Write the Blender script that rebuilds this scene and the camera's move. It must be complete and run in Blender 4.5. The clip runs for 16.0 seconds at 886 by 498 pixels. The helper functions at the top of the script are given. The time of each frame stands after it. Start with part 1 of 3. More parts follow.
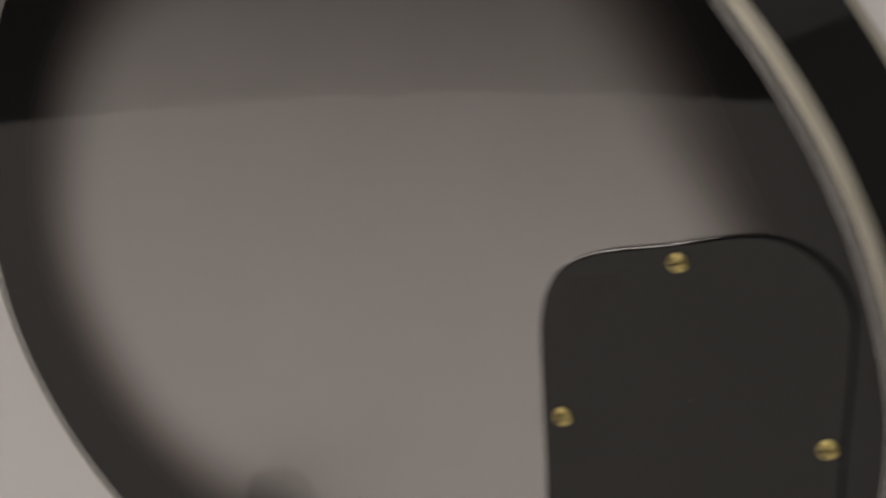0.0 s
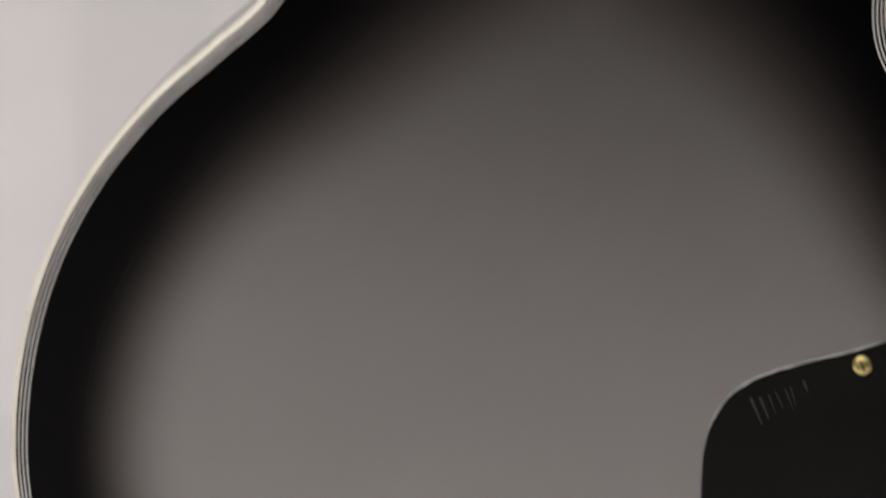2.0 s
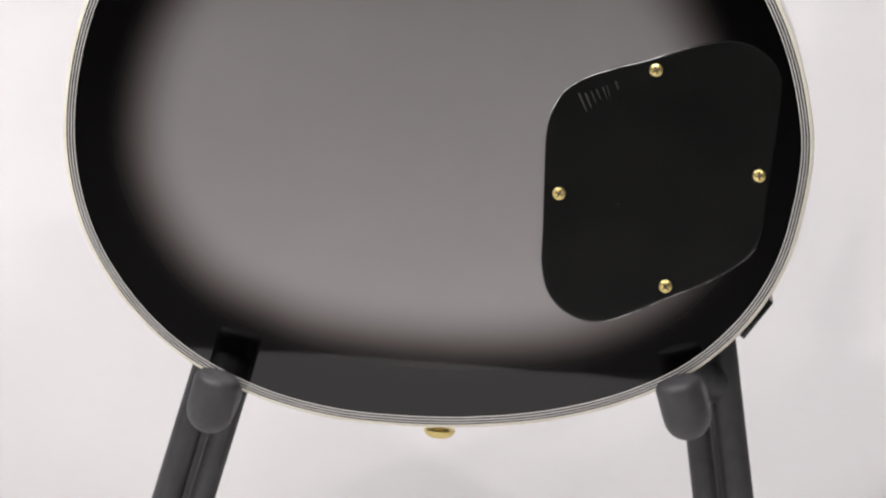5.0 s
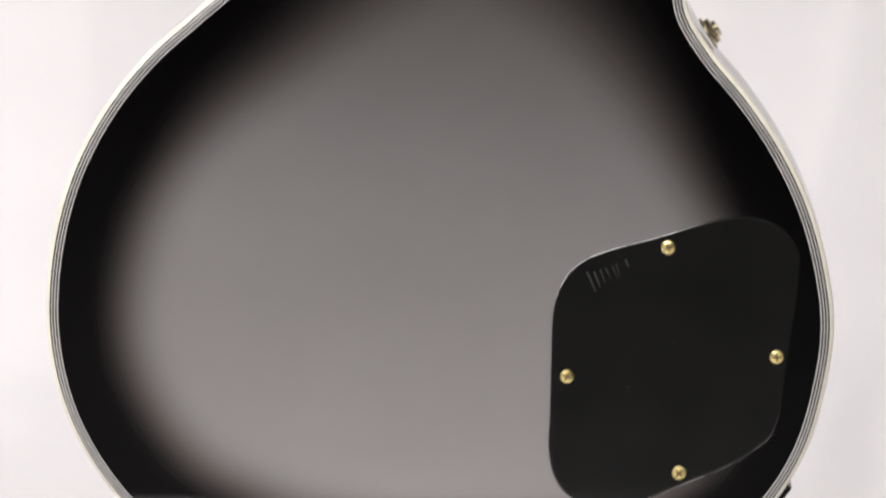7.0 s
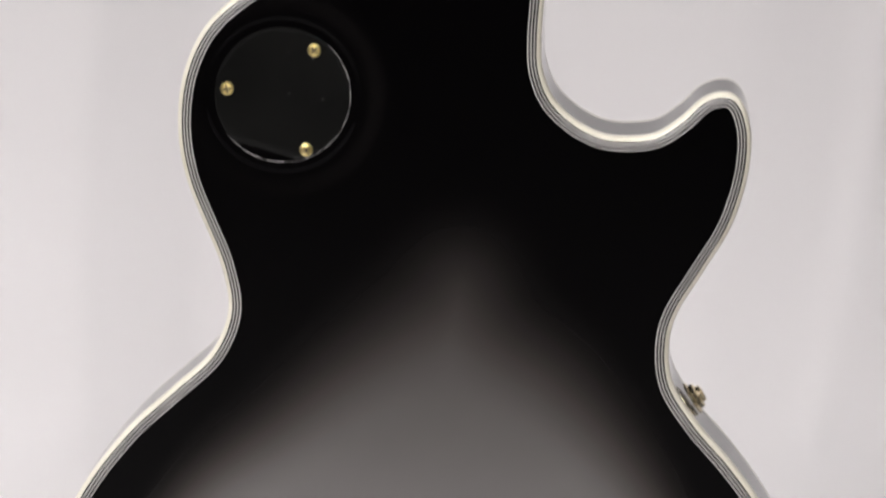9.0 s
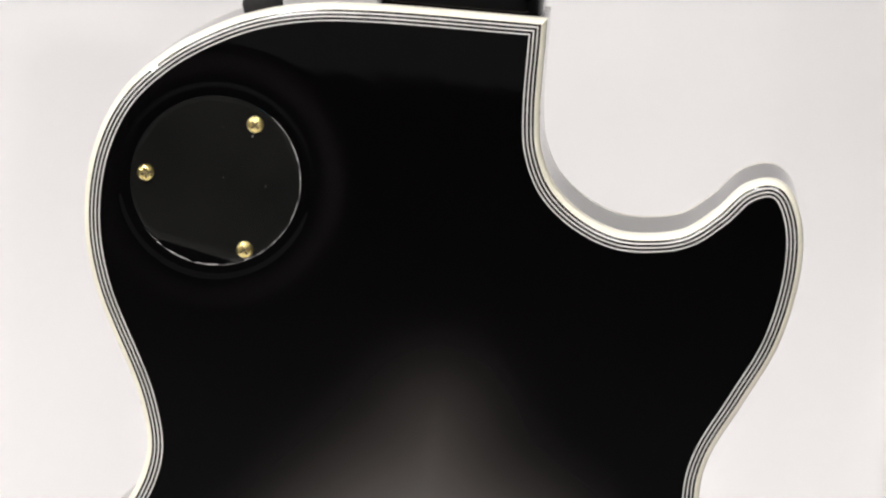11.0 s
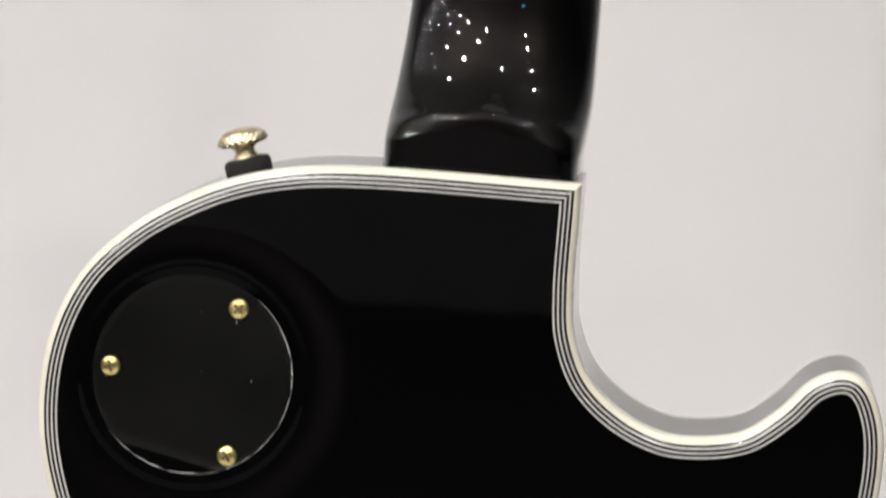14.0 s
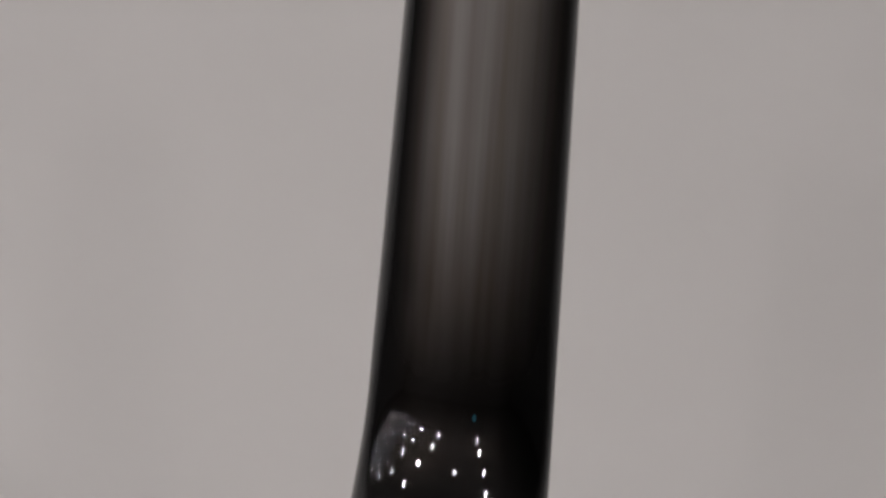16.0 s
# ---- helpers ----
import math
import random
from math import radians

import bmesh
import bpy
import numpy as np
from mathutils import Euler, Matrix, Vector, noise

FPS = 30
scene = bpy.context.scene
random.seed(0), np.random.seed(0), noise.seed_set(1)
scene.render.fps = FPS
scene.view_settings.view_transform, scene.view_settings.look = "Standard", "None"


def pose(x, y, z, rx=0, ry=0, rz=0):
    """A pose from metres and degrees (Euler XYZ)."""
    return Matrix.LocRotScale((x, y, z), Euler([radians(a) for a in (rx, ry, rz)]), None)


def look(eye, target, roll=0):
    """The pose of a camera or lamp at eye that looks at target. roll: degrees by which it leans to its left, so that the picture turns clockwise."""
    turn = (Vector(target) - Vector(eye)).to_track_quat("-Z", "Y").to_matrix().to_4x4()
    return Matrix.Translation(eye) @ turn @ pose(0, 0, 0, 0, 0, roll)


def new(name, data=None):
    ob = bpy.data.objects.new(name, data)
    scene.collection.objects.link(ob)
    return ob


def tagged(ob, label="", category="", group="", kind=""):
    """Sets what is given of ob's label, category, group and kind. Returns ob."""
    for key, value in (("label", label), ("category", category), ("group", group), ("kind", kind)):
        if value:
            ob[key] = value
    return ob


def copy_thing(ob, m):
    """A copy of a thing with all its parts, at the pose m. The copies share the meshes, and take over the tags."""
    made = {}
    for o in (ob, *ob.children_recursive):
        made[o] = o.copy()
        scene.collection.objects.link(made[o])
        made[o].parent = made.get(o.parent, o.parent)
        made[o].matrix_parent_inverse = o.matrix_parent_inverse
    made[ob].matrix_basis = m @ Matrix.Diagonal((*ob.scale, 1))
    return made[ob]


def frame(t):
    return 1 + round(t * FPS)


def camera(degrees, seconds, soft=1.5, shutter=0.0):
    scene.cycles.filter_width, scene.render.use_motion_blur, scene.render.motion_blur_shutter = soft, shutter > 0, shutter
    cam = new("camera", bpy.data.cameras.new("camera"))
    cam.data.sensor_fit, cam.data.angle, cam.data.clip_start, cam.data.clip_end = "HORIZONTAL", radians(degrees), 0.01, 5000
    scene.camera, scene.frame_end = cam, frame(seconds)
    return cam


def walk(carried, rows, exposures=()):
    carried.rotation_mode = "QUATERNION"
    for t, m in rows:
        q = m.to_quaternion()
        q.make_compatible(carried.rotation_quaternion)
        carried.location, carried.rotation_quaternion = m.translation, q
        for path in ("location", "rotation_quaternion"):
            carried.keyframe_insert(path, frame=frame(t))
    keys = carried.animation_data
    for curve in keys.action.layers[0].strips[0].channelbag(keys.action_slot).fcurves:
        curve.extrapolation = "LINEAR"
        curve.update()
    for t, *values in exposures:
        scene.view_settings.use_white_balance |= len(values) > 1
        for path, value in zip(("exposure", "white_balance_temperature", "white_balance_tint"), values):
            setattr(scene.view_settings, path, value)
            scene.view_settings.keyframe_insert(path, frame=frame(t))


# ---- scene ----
from mathutils import geometry

cam = camera(12.0, 16.0, soft=2.35, shutter=0.4)
PATH = [
    (0, (0.6450, -0.8664, 1.5723), (0.1154, -0.1390, 1.1359), -0.24),
    (0.1, (0.5499, -0.9219, 1.6053), (0.0952, -0.1572, 1.1487), -0.19),
    (0.2, (0.4939, -0.9101, 1.6445), (0.0732, -0.1465, 1.1547), -1.56),
    (0.3, (0.4713, -0.9397, 1.6491), (0.0675, -0.1601, 1.1704), -2.45),
    (0.4, (0.3830, -0.9883, 1.6942), (0.0523, -0.1851, 1.1988), -2.45),
    (0.5, (0.3328, -1.0036, 1.7246), (0.0408, -0.1924, 1.2180), -2.19),
    (1, (0.0545, -1.0867, 1.7172), (-0.0185, -0.2097, 1.2425), 0.83),
    (1.2, (0.0098, -1.1182, 1.6716), (-0.0331, -0.2187, 1.2368), 2.92),
    (1.3, (0.0032, -1.1289, 1.6550), (-0.0355, -0.2231, 1.2332), 3.45),
    (1.5, (0.0061, -1.1737, 1.5689), (-0.0335, -0.2399, 1.2133), 3.77),
    (2, (0.0029, -1.2441, 1.3823), (-0.0284, -0.2703, 1.1568), 5.03),
    (2.5, (-0.0378, -1.2583, 1.3554), (-0.0253, -0.2816, 1.1415), 5.60),
    (3, (-0.0258, -1.4068, 1.3376), (-0.0166, -0.4256, 1.1451), 6.22),
    (3.5, (0.0690, -1.8804, 1.4175), (0.0280, -0.8997, 1.2261), 5.42),
    (4, (0.1679, -1.8689, 1.4062), (0.0856, -0.8958, 1.1910), 5.16),
    (4.2, (0.1506, -1.8687, 1.3865), (0.0785, -0.8934, 1.1777), 5.11),
    (6.3, (0.0603, -1.7187, 1.3367), (0.0288, -0.7367, 1.1502), 5.27),
    (6.5, (0.0804, -1.7227, 1.3413), (0.0354, -0.7402, 1.1605), 4.76),
    (7, (0.0637, -1.7251, 1.3847), (0.0272, -0.7429, 1.2004), 4.95),
    (7.5, (0.1094, -1.7046, 1.4499), (0.0477, -0.7275, 1.2465), 4.65),
    (8, (0.0301, -1.6901, 1.5185), (0.0155, -0.7147, 1.2987), 4.24),
    (8.5, (0.0673, -1.6862, 1.5234), (0.0299, -0.7065, 1.3263), 3.99),
    (9, (0.0652, -1.6832, 1.5440), (0.0240, -0.7024, 1.3537), 4.20),
    (9.5, (0.0712, -1.5992, 1.4955), (0.0240, -0.6118, 1.3443), 4.19),
    (9.7, (0.0729, -1.5616, 1.4848), (0.0254, -0.5737, 1.3369), 4.19),
    (11.8, (0.0450, -1.2273, 1.4734), (0.0081, -0.2422, 1.3055), 4.36),
    (12, (0.0431, -1.2003, 1.4674), (0.0077, -0.2148, 1.3019), 4.28),
    (12.5, (0.0408, -1.1374, 1.4482), (0.0047, -0.1500, 1.2942), 4.21),
    (13, (0.0686, -1.1377, 1.4240), (0.0067, -0.1485, 1.2908), 4.10),
    (13.5, (0.0562, -1.1400, 1.4332), (0.0061, -0.1491, 1.3078), 4.12),
    (14, (0.0582, -1.1420, 1.4396), (0.0002, -0.1495, 1.3318), 4.22),
    (14.5, (0.0426, -1.1475, 1.4339), (-0.0027, -0.1529, 1.3411), 4.21),
    (15, (0.0381, -1.1428, 1.4712), (-0.0047, -0.1511, 1.3501), 4.08),
    (15.5, (0.0400, -1.1458, 1.5370), (0.0006, -0.1560, 1.4005), 3.48),
    (15.7, (0.0314, -1.1396, 1.5625), (-0.0006, -0.1502, 1.4206), 3.17),
    (16, (0.0075, -1.1400, 1.5595), (-0.0043, -0.1466, 1.4455), 3.80),
]
EXPOSURES = [
    (0, -0.78, 6990, 13),
    (0.5, 0.02, 6740, 9),
    (1, -0.05, 6640, 10),
    (2, -0.04, 6590, 12),
    (2.5, 0.22, 6540, 12),
    (3, 0.45, 6490, 12),
    (3.5, 0.67, 6390, 11),
    (4.2, 0.59, 6360, 13),
    (6.3, 0.62, 6390, 13),
    (7, 0.69, 6420, 13),
    (8, 0.50, 6400, 13),
    (8.5, 0.38, 6400, 13),
    (9.5, 0.42, 6390, 13),
    (11.8, 0.86, 6430, 9),
    (13, 0.73, 6430, 9),
    (14, 0.54, 6490, 9),
    (14.5, 0.17, 6540, 12),
    (15, 0.02, 6570, 13),
    (15.5, -0.12, 6620, 13),
    (16, -0.38, 6620, 13),
]
walk(cam, [(t, look(eye, target, roll)) for t, eye, target, roll in PATH], EXPOSURES)

TABLE_Z = 0.75          # top of the display table
SHEET_Z = TABLE_Z + 0.004
STAND_H = 0.15          # guitar's lowest point over the sheet
LEAN = 0.4              # the guitar leans back a little in its stand
ROOT = pose(0, 0, SHEET_Z + STAND_H - 0.004, -LEAN, 0, 0)

# ---- world and lamps ----
world = bpy.data.worlds.new("world")
scene.world = world
world.use_nodes = True
world.node_tree.nodes["Background"].inputs[0].default_value = (0.9, 0.92, 1.0, 1)
world.node_tree.nodes["Background"].inputs[1].default_value = 0.02

LAMP_POWER = 19.0
LAMP_Z = 3.38


# ---- materials ----
def node_mat(name):
    m = bpy.data.materials.new(name)
    m.use_nodes = True
    nt = m.node_tree
    return m, nt, nt.nodes["Principled BSDF"]


def noise_tex(nt, scale, detail=3.0, rough=0.55):
    tc = nt.nodes.new("ShaderNodeTexCoord")
    n = nt.nodes.new("ShaderNodeTexNoise")
    n.inputs["Scale"].default_value, n.inputs["Detail"].default_value = scale, detail
    n.inputs["Roughness"].default_value = rough
    nt.links.new(tc.outputs["Object"], n.inputs["Vector"])
    return n.outputs["Fac"]


def ramp(nt, fac, a, b, lo=0.3, hi=0.7):
    r = nt.nodes.new("ShaderNodeValToRGB")
    r.color_ramp.elements[0].position, r.color_ramp.elements[1].position = lo, hi
    r.color_ramp.elements[0].color, r.color_ramp.elements[1].color = (*a, 1), (*b, 1)
    nt.links.new(fac, r.inputs[0])
    return r.outputs[0]


def map_range(nt, fac, lo, hi):
    r = nt.nodes.new("ShaderNodeMapRange")
    r.inputs["To Min"].default_value, r.inputs["To Max"].default_value = lo, hi
    nt.links.new(fac, r.inputs[0])
    return r.outputs[0]


def bump(nt, bsdf, fac, strength, distance, slot="Normal"):
    b = nt.nodes.new("ShaderNodeBump")
    b.inputs["Strength"].default_value, b.inputs["Distance"].default_value = strength, distance
    nt.links.new(fac, b.inputs["Height"])
    nt.links.new(b.outputs[0], bsdf.inputs[slot])


def surface(name, a, b, scale, rough=(0.4, 0.5), metal=0.0, relief=0.0, relief_scale=300.0, coat=0.0):
    m, nt, bsdf = node_mat(name)
    nt.links.new(ramp(nt, noise_tex(nt, scale), a, b), bsdf.inputs["Base Color"])
    nt.links.new(map_range(nt, noise_tex(nt, scale * 7, 4.0), *rough), bsdf.inputs["Roughness"])
    bsdf.inputs["Metallic"].default_value = metal
    if coat:
        bsdf.inputs["Coat Weight"].default_value, bsdf.inputs["Coat Roughness"].default_value = coat, 0.03
    if relief:
        bump(nt, bsdf, noise_tex(nt, relief_scale, 4.0), 0.6, relief)
    return m


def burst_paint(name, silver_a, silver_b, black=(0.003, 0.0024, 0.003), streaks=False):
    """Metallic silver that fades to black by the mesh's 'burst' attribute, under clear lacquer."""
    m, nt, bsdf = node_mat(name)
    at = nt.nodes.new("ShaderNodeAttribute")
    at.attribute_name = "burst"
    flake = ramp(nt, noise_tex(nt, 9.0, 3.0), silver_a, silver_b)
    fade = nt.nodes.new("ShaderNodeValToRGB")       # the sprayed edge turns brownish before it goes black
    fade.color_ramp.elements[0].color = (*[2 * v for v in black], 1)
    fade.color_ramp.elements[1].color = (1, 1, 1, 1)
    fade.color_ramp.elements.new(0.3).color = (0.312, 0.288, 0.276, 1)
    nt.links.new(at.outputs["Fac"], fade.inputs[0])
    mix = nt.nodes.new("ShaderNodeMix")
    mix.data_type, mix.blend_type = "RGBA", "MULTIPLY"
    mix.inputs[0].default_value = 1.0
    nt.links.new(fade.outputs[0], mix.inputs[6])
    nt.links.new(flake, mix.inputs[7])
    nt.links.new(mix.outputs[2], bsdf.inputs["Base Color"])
    bsdf.inputs["Metallic"].default_value = 1.0
    nt.links.new(map_range(nt, noise_tex(nt, 900.0, 2.0), 0.34, 0.40), bsdf.inputs["Roughness"])
    bsdf.inputs["Specular IOR Level"].default_value = 0.1
    bsdf.inputs["Coat Weight"].default_value, bsdf.inputs["Coat Roughness"].default_value = 1.0, 0.025
    bump(nt, bsdf, noise_tex(nt, 2600.0, 1.0), 0.05, 0.0002)
    if streaks:     # wiping marks run along the neck
        bsdf.inputs["Coat Roughness"].default_value = 0.011
        tc, mp, nz = nt.nodes.new("ShaderNodeTexCoord"), nt.nodes.new("ShaderNodeMapping"), nt.nodes.new("ShaderNodeTexNoise")
        mp.inputs["Scale"].default_value = (420.0, 420.0, 9.0)
        nz.inputs["Scale"].default_value, nz.inputs["Detail"].default_value = 1.0, 3.0
        nt.links.new(tc.outputs["Object"], mp.inputs[0])
        nt.links.new(mp.outputs[0], nz.inputs["Vector"])
        bump(nt, bsdf, nz.outputs["Fac"], 0.03, 0.0001, "Coat Normal")
        grain = nt.nodes.new("ShaderNodeMix")       # uneven spraying shows as brownish bands
        grain.data_type, grain.blend_type = "RGBA", "MULTIPLY"
        grain.inputs[0].default_value = 1.0
        wide = nt.nodes.new("ShaderNodeTexNoise")
        wide.inputs["Scale"].default_value, wide.inputs["Detail"].default_value = 0.42, 4.0
        nt.links.new(mp.outputs[0], wide.inputs["Vector"])
        nt.links.new(mix.outputs[2], grain.inputs[6])
        nt.links.new(ramp(nt, wide.outputs["Fac"], (0.72, 0.67, 0.62), (1.1, 1.1, 1.12), 0.32, 0.68), grain.inputs[7])
        nt.links.new(grain.outputs[2], bsdf.inputs["Base Color"])
    else:
        bump(nt, bsdf, noise_tex(nt, 30.0, 2.0), 0.05, 0.0004, "Coat Normal")
    return m


MAT_BURST = burst_paint("silverburst_lacquer", (0.475, 0.455, 0.447), (0.515, 0.495, 0.487))
MAT_NECK = burst_paint("silverburst_neck_lacquer", (0.50, 0.475, 0.46), (0.54, 0.515, 0.50), (0.0065, 0.006, 0.006), streaks=True)
MAT_BLACK = surface("black_lacquer", (0.0012, 0.0011, 0.0013), (0.0022, 0.002, 0.002), 20.0, (0.05, 0.07), relief=0.00002, relief_scale=25.0)
MAT_CREAM = surface("aged_cream_binding", (0.66, 0.63, 0.51), (0.74, 0.71, 0.6), 45.0, (0.24, 0.34), coat=0.15)
MAT_LINE = surface("white_purfling", (0.43, 0.42, 0.40), (0.52, 0.505, 0.48), 60.0, (0.2, 0.28), coat=0.6)
MAT_INK = surface("black_purfling", (0.003, 0.003, 0.003), (0.006, 0.006, 0.006), 60.0, (0.15, 0.2), coat=0.6)
MAT_COVER = surface("black_cover_plastic", (0.004, 0.004, 0.0038), (0.007, 0.007, 0.0065), 30.0, (0.07, 0.13), relief=0.00002, relief_scale=60.0)
MAT_GOLD = surface("gold_plate", (0.80, 0.62, 0.22), (0.93, 0.79, 0.36), 700.0, (0.2, 0.36), metal=1.0, relief=0.00022, relief_scale=1500.0)
MAT_PALE = surface("worn_champagne_plate", (0.78, 0.64, 0.40), (0.90, 0.80, 0.58), 500.0, (0.17, 0.32), metal=1.0, relief=0.0003, relief_scale=700.0)
MAT_SLOT = surface("dark_brown_slot", (0.035, 0.024, 0.008), (0.10, 0.07, 0.025), 900.0, (0.5, 0.7))
MAT_SCUFF_GLINT = surface("scuffed_glinting_edge", (0.34, 0.33, 0.32), (0.82, 0.80, 0.78), 420.0, (0.3, 0.5))
MAT_DUST = surface("grey_dust", (0.1, 0.097, 0.094), (0.22, 0.21, 0.2), 900.0, (0.8, 0.95))
MAT_FELT = surface("black_felt", (0.006, 0.005, 0.005), (0.016, 0.014, 0.013), 500.0, (0.85, 0.98), relief=0.0006, relief_scale=1800.0)
MAT_FOAM = surface("black_foam_rubber", (0.026, 0.026, 0.027), (0.042, 0.042, 0.043), 90.0, (0.42, 0.6), relief=0.0003, relief_scale=900.0)
MAT_STEEL = surface("black_enamel", (0.01, 0.01, 0.01), (0.02, 0.02, 0.02), 60.0, (0.3, 0.45))
MAT_PAPER = surface("white_backdrop_paper", (0.60, 0.585, 0.578), (0.65, 0.637, 0.63), 2.2, (0.55, 0.75), relief=0.009, relief_scale=5.5)
MAT_TOP = surface("off_white_laminate", (0.57, 0.56, 0.55), (0.62, 0.61, 0.60), 3.0, (0.4, 0.55), relief=0.0005, relief_scale=40.0)
MAT_WOOD = surface("dark_table_wood", (0.05, 0.035, 0.025), (0.09, 0.06, 0.04), 9.0, (0.4, 0.6), relief=0.0004, relief_scale=60.0)
MAT_CARPET = surface("dark_carpet", (0.05, 0.05, 0.05), (0.07, 0.07, 0.068), 60.0, (0.9, 1.0), relief=0.003, relief_scale=300.0)
MAT_MAT = surface("grey_rubber_mat", (0.42, 0.42, 0.41), (0.48, 0.48, 0.47), 8.0, (0.6, 0.75), relief=0.001, relief_scale=120.0)
MAT_WALL = surface("grey_hall_wall", (0.52, 0.515, 0.52), (0.58, 0.575, 0.58), 3.0, (0.8, 0.95), relief=0.001, relief_scale=80.0)
MAT_CEILING = surface("grey_hall_ceiling", (0.42, 0.42, 0.41), (0.48, 0.48, 0.47), 1.5, (0.8, 0.95), relief=0.001, relief_scale=60.0)
MAT_ROSEWOOD = surface("dark_fretboard_wood", (0.015, 0.011, 0.009), (0.03, 0.022, 0.018), 80.0, (0.35, 0.5), relief=0.0001, relief_scale=700.0)


def lamp_mat(name, strength):
    m, nt, bsdf = node_mat(name)
    bsdf.inputs["Base Color"].default_value = (0.8, 0.8, 0.8, 1)
    bsdf.inputs["Emission Color"].default_value = (0.97, 0.96, 0.98, 1)
    bsdf.inputs["Emission Strength"].default_value = strength
    return m


MAT_LED = lamp_mat("lit_lamp_lens", 480.0)
MAT_TEAL = lamp_mat("glowing_teal_sign", 5.0)
MAT_TEAL.node_tree.nodes["Principled BSDF"].inputs["Emission Color"].default_value = (0.05, 0.55, 0.8, 1)


# ---- mesh helpers ----
def part(name, bm, material, parent=None, label="", smooth=True):
    me = bpy.data.meshes.new(name)
    bm.normal_update()
    bm.to_mesh(me)
    bm.free()
    me.materials.append(material)
    if smooth:
        me.polygons.foreach_set("use_smooth", [True] * len(me.polygons))
        me.set_sharp_from_angle(angle=radians(38))
    ob = new(name, me)
    ob.parent = parent
    return tagged(ob, label)


def thing(name, m, label, category, group="", kind=""):
    ob = new(name)
    ob.empty_display_size = 0.05
    ob.matrix_world = m
    return tagged(ob, label, category, group, kind)


def box_bm(lo, hi, bevel=0.0, seg=2):
    bm = bmesh.new()
    bmesh.ops.create_cube(bm, size=1)
    c, s = [(a + b) / 2 for a, b in zip(lo, hi)], [b - a for a, b in zip(lo, hi)]
    for v in bm.verts:
        v.co = Vector([c[k] + v.co[k] * s[k] for k in range(3)])
    if bevel:
        bmesh.ops.bevel(bm, geom=bm.edges[:], offset=bevel, segments=seg, profile=0.6, affect="EDGES")
    return bm


def lathe(profile, m=Matrix(), n=40, wobble=None):
    """Turns (radius, height) pairs about z and lays the solid by m."""
    bm, rings = bmesh.new(), []
    for k, (r, h) in enumerate(profile):
        if r < 1e-7:
            rings.append([bm.verts.new(m @ Vector((0, 0, h)))])
            continue
        ring = []
        for i in range(n):
            a = 2 * math.pi * i / n
            rr = r * (1 + (wobble(k, a) if wobble else 0))
            ring.append(bm.verts.new(m @ Vector((rr * math.cos(a), rr * math.sin(a), h))))
        rings.append(ring)
    for a, b in zip(rings, rings[1:]):
        for i in range(n):
            j = (i + 1) % n
            if len(a) == 1 and len(b) == 1:
                continue
            if len(a) == 1:
                bm.faces.new((a[0], b[j], b[i]))
            elif len(b) == 1:
                bm.faces.new((a[i], a[j], b[0]))
            else:
                bm.faces.new((a[i], a[j], b[j], b[i]))
    bmesh.ops.recalc_face_normals(bm, faces=bm.faces[:])
    return bm


def tube(points, radius, n=24, caps=True, round_end=0.0):
    """A round tube along a polyline; round_end dulls the far cap."""
    pts = [Vector(p) for p in points]
    radii = [radius] * len(pts)
    if round_end:
        d = (pts[-1] - pts[-2]).normalized()
        end = pts.pop()
        radii.pop()
        for k in range(5):
            a = math.pi / 2 * k / 4
            pts.append(end - d * round_end * (1 - math.sin(a)))
            radii.append(radius - round_end * (1 - math.cos(a)))
    bm, rings, side = bmesh.new(), [], None
    for k, p in enumerate(pts):
        d = (pts[min(k + 1, len(pts) - 1)] - pts[max(k - 1, 0)]).normalized()
        side = (side or d.orthogonal())
        side = (side - d * side.dot(d)).normalized()
        up = d.cross(side)
        rings.append([bm.verts.new(p + radii[k] * (math.cos(2 * math.pi * i / n) * side + math.sin(2 * math.pi * i / n) * up)) for i in range(n)])
    for a, b in zip(rings, rings[1:]):
        for i in range(n):
            bm.faces.new((a[i], a[(i + 1) % n], b[(i + 1) % n], b[i]))
    if caps:
        bm.faces.new(rings[0]), bm.faces.new(rings[-1])
    bmesh.ops.recalc_face_normals(bm, faces=bm.faces[:])
    return bm


def spline(knots, closed=False, n=10):
    """A centripetal Catmull-Rom curve through knots."""
    k = [Vector(p) for p in knots]
    ext = [k[-1], *k, k[0], k[1]] if closed else [2 * k[0] - k[1], *k, 2 * k[-1] - k[-2]]
    out = []
    for i in range(1, len(ext) - 2):
        a, b, c, d = ext[i - 1:i + 3]
        t1 = max((b - a).length, 1e-9) ** 0.5
        t2 = t1 + max((c - b).length, 1e-9) ** 0.5
        t3 = t2 + max((d - c).length, 1e-9) ** 0.5
        for j in range(n):
            t = t1 + (t2 - t1) * j / n
            p, q, r = a + (b - a) * t / t1, b + (c - b) * (t - t1) / (t2 - t1), c + (d - c) * (t - t2) / (t3 - t2)
            p, q = p + (q - p) * t / t2, q + (r - q) * (t - t1) / (t3 - t1)
            out.append(p + (q - p) * (t - t1) / (t2 - t1))
    return out if closed else [*out, k[-1]]


def offset(loop, d):
    """The closed loop (clockwise in x, z) moved outwards by d, with mitred corners."""
    out = []
    for i, p in enumerate(loop):
        a, b = (p - loop[i - 1]).normalized(), (loop[(i + 1) % len(loop)] - p).normalized()
        na, nb = Vector((-a.y, a.x)), Vector((-b.y, b.x))
        m = (na + nb).normalized()
        out.append(p + m * d / max(m.dot(na), 0.5))
    return out


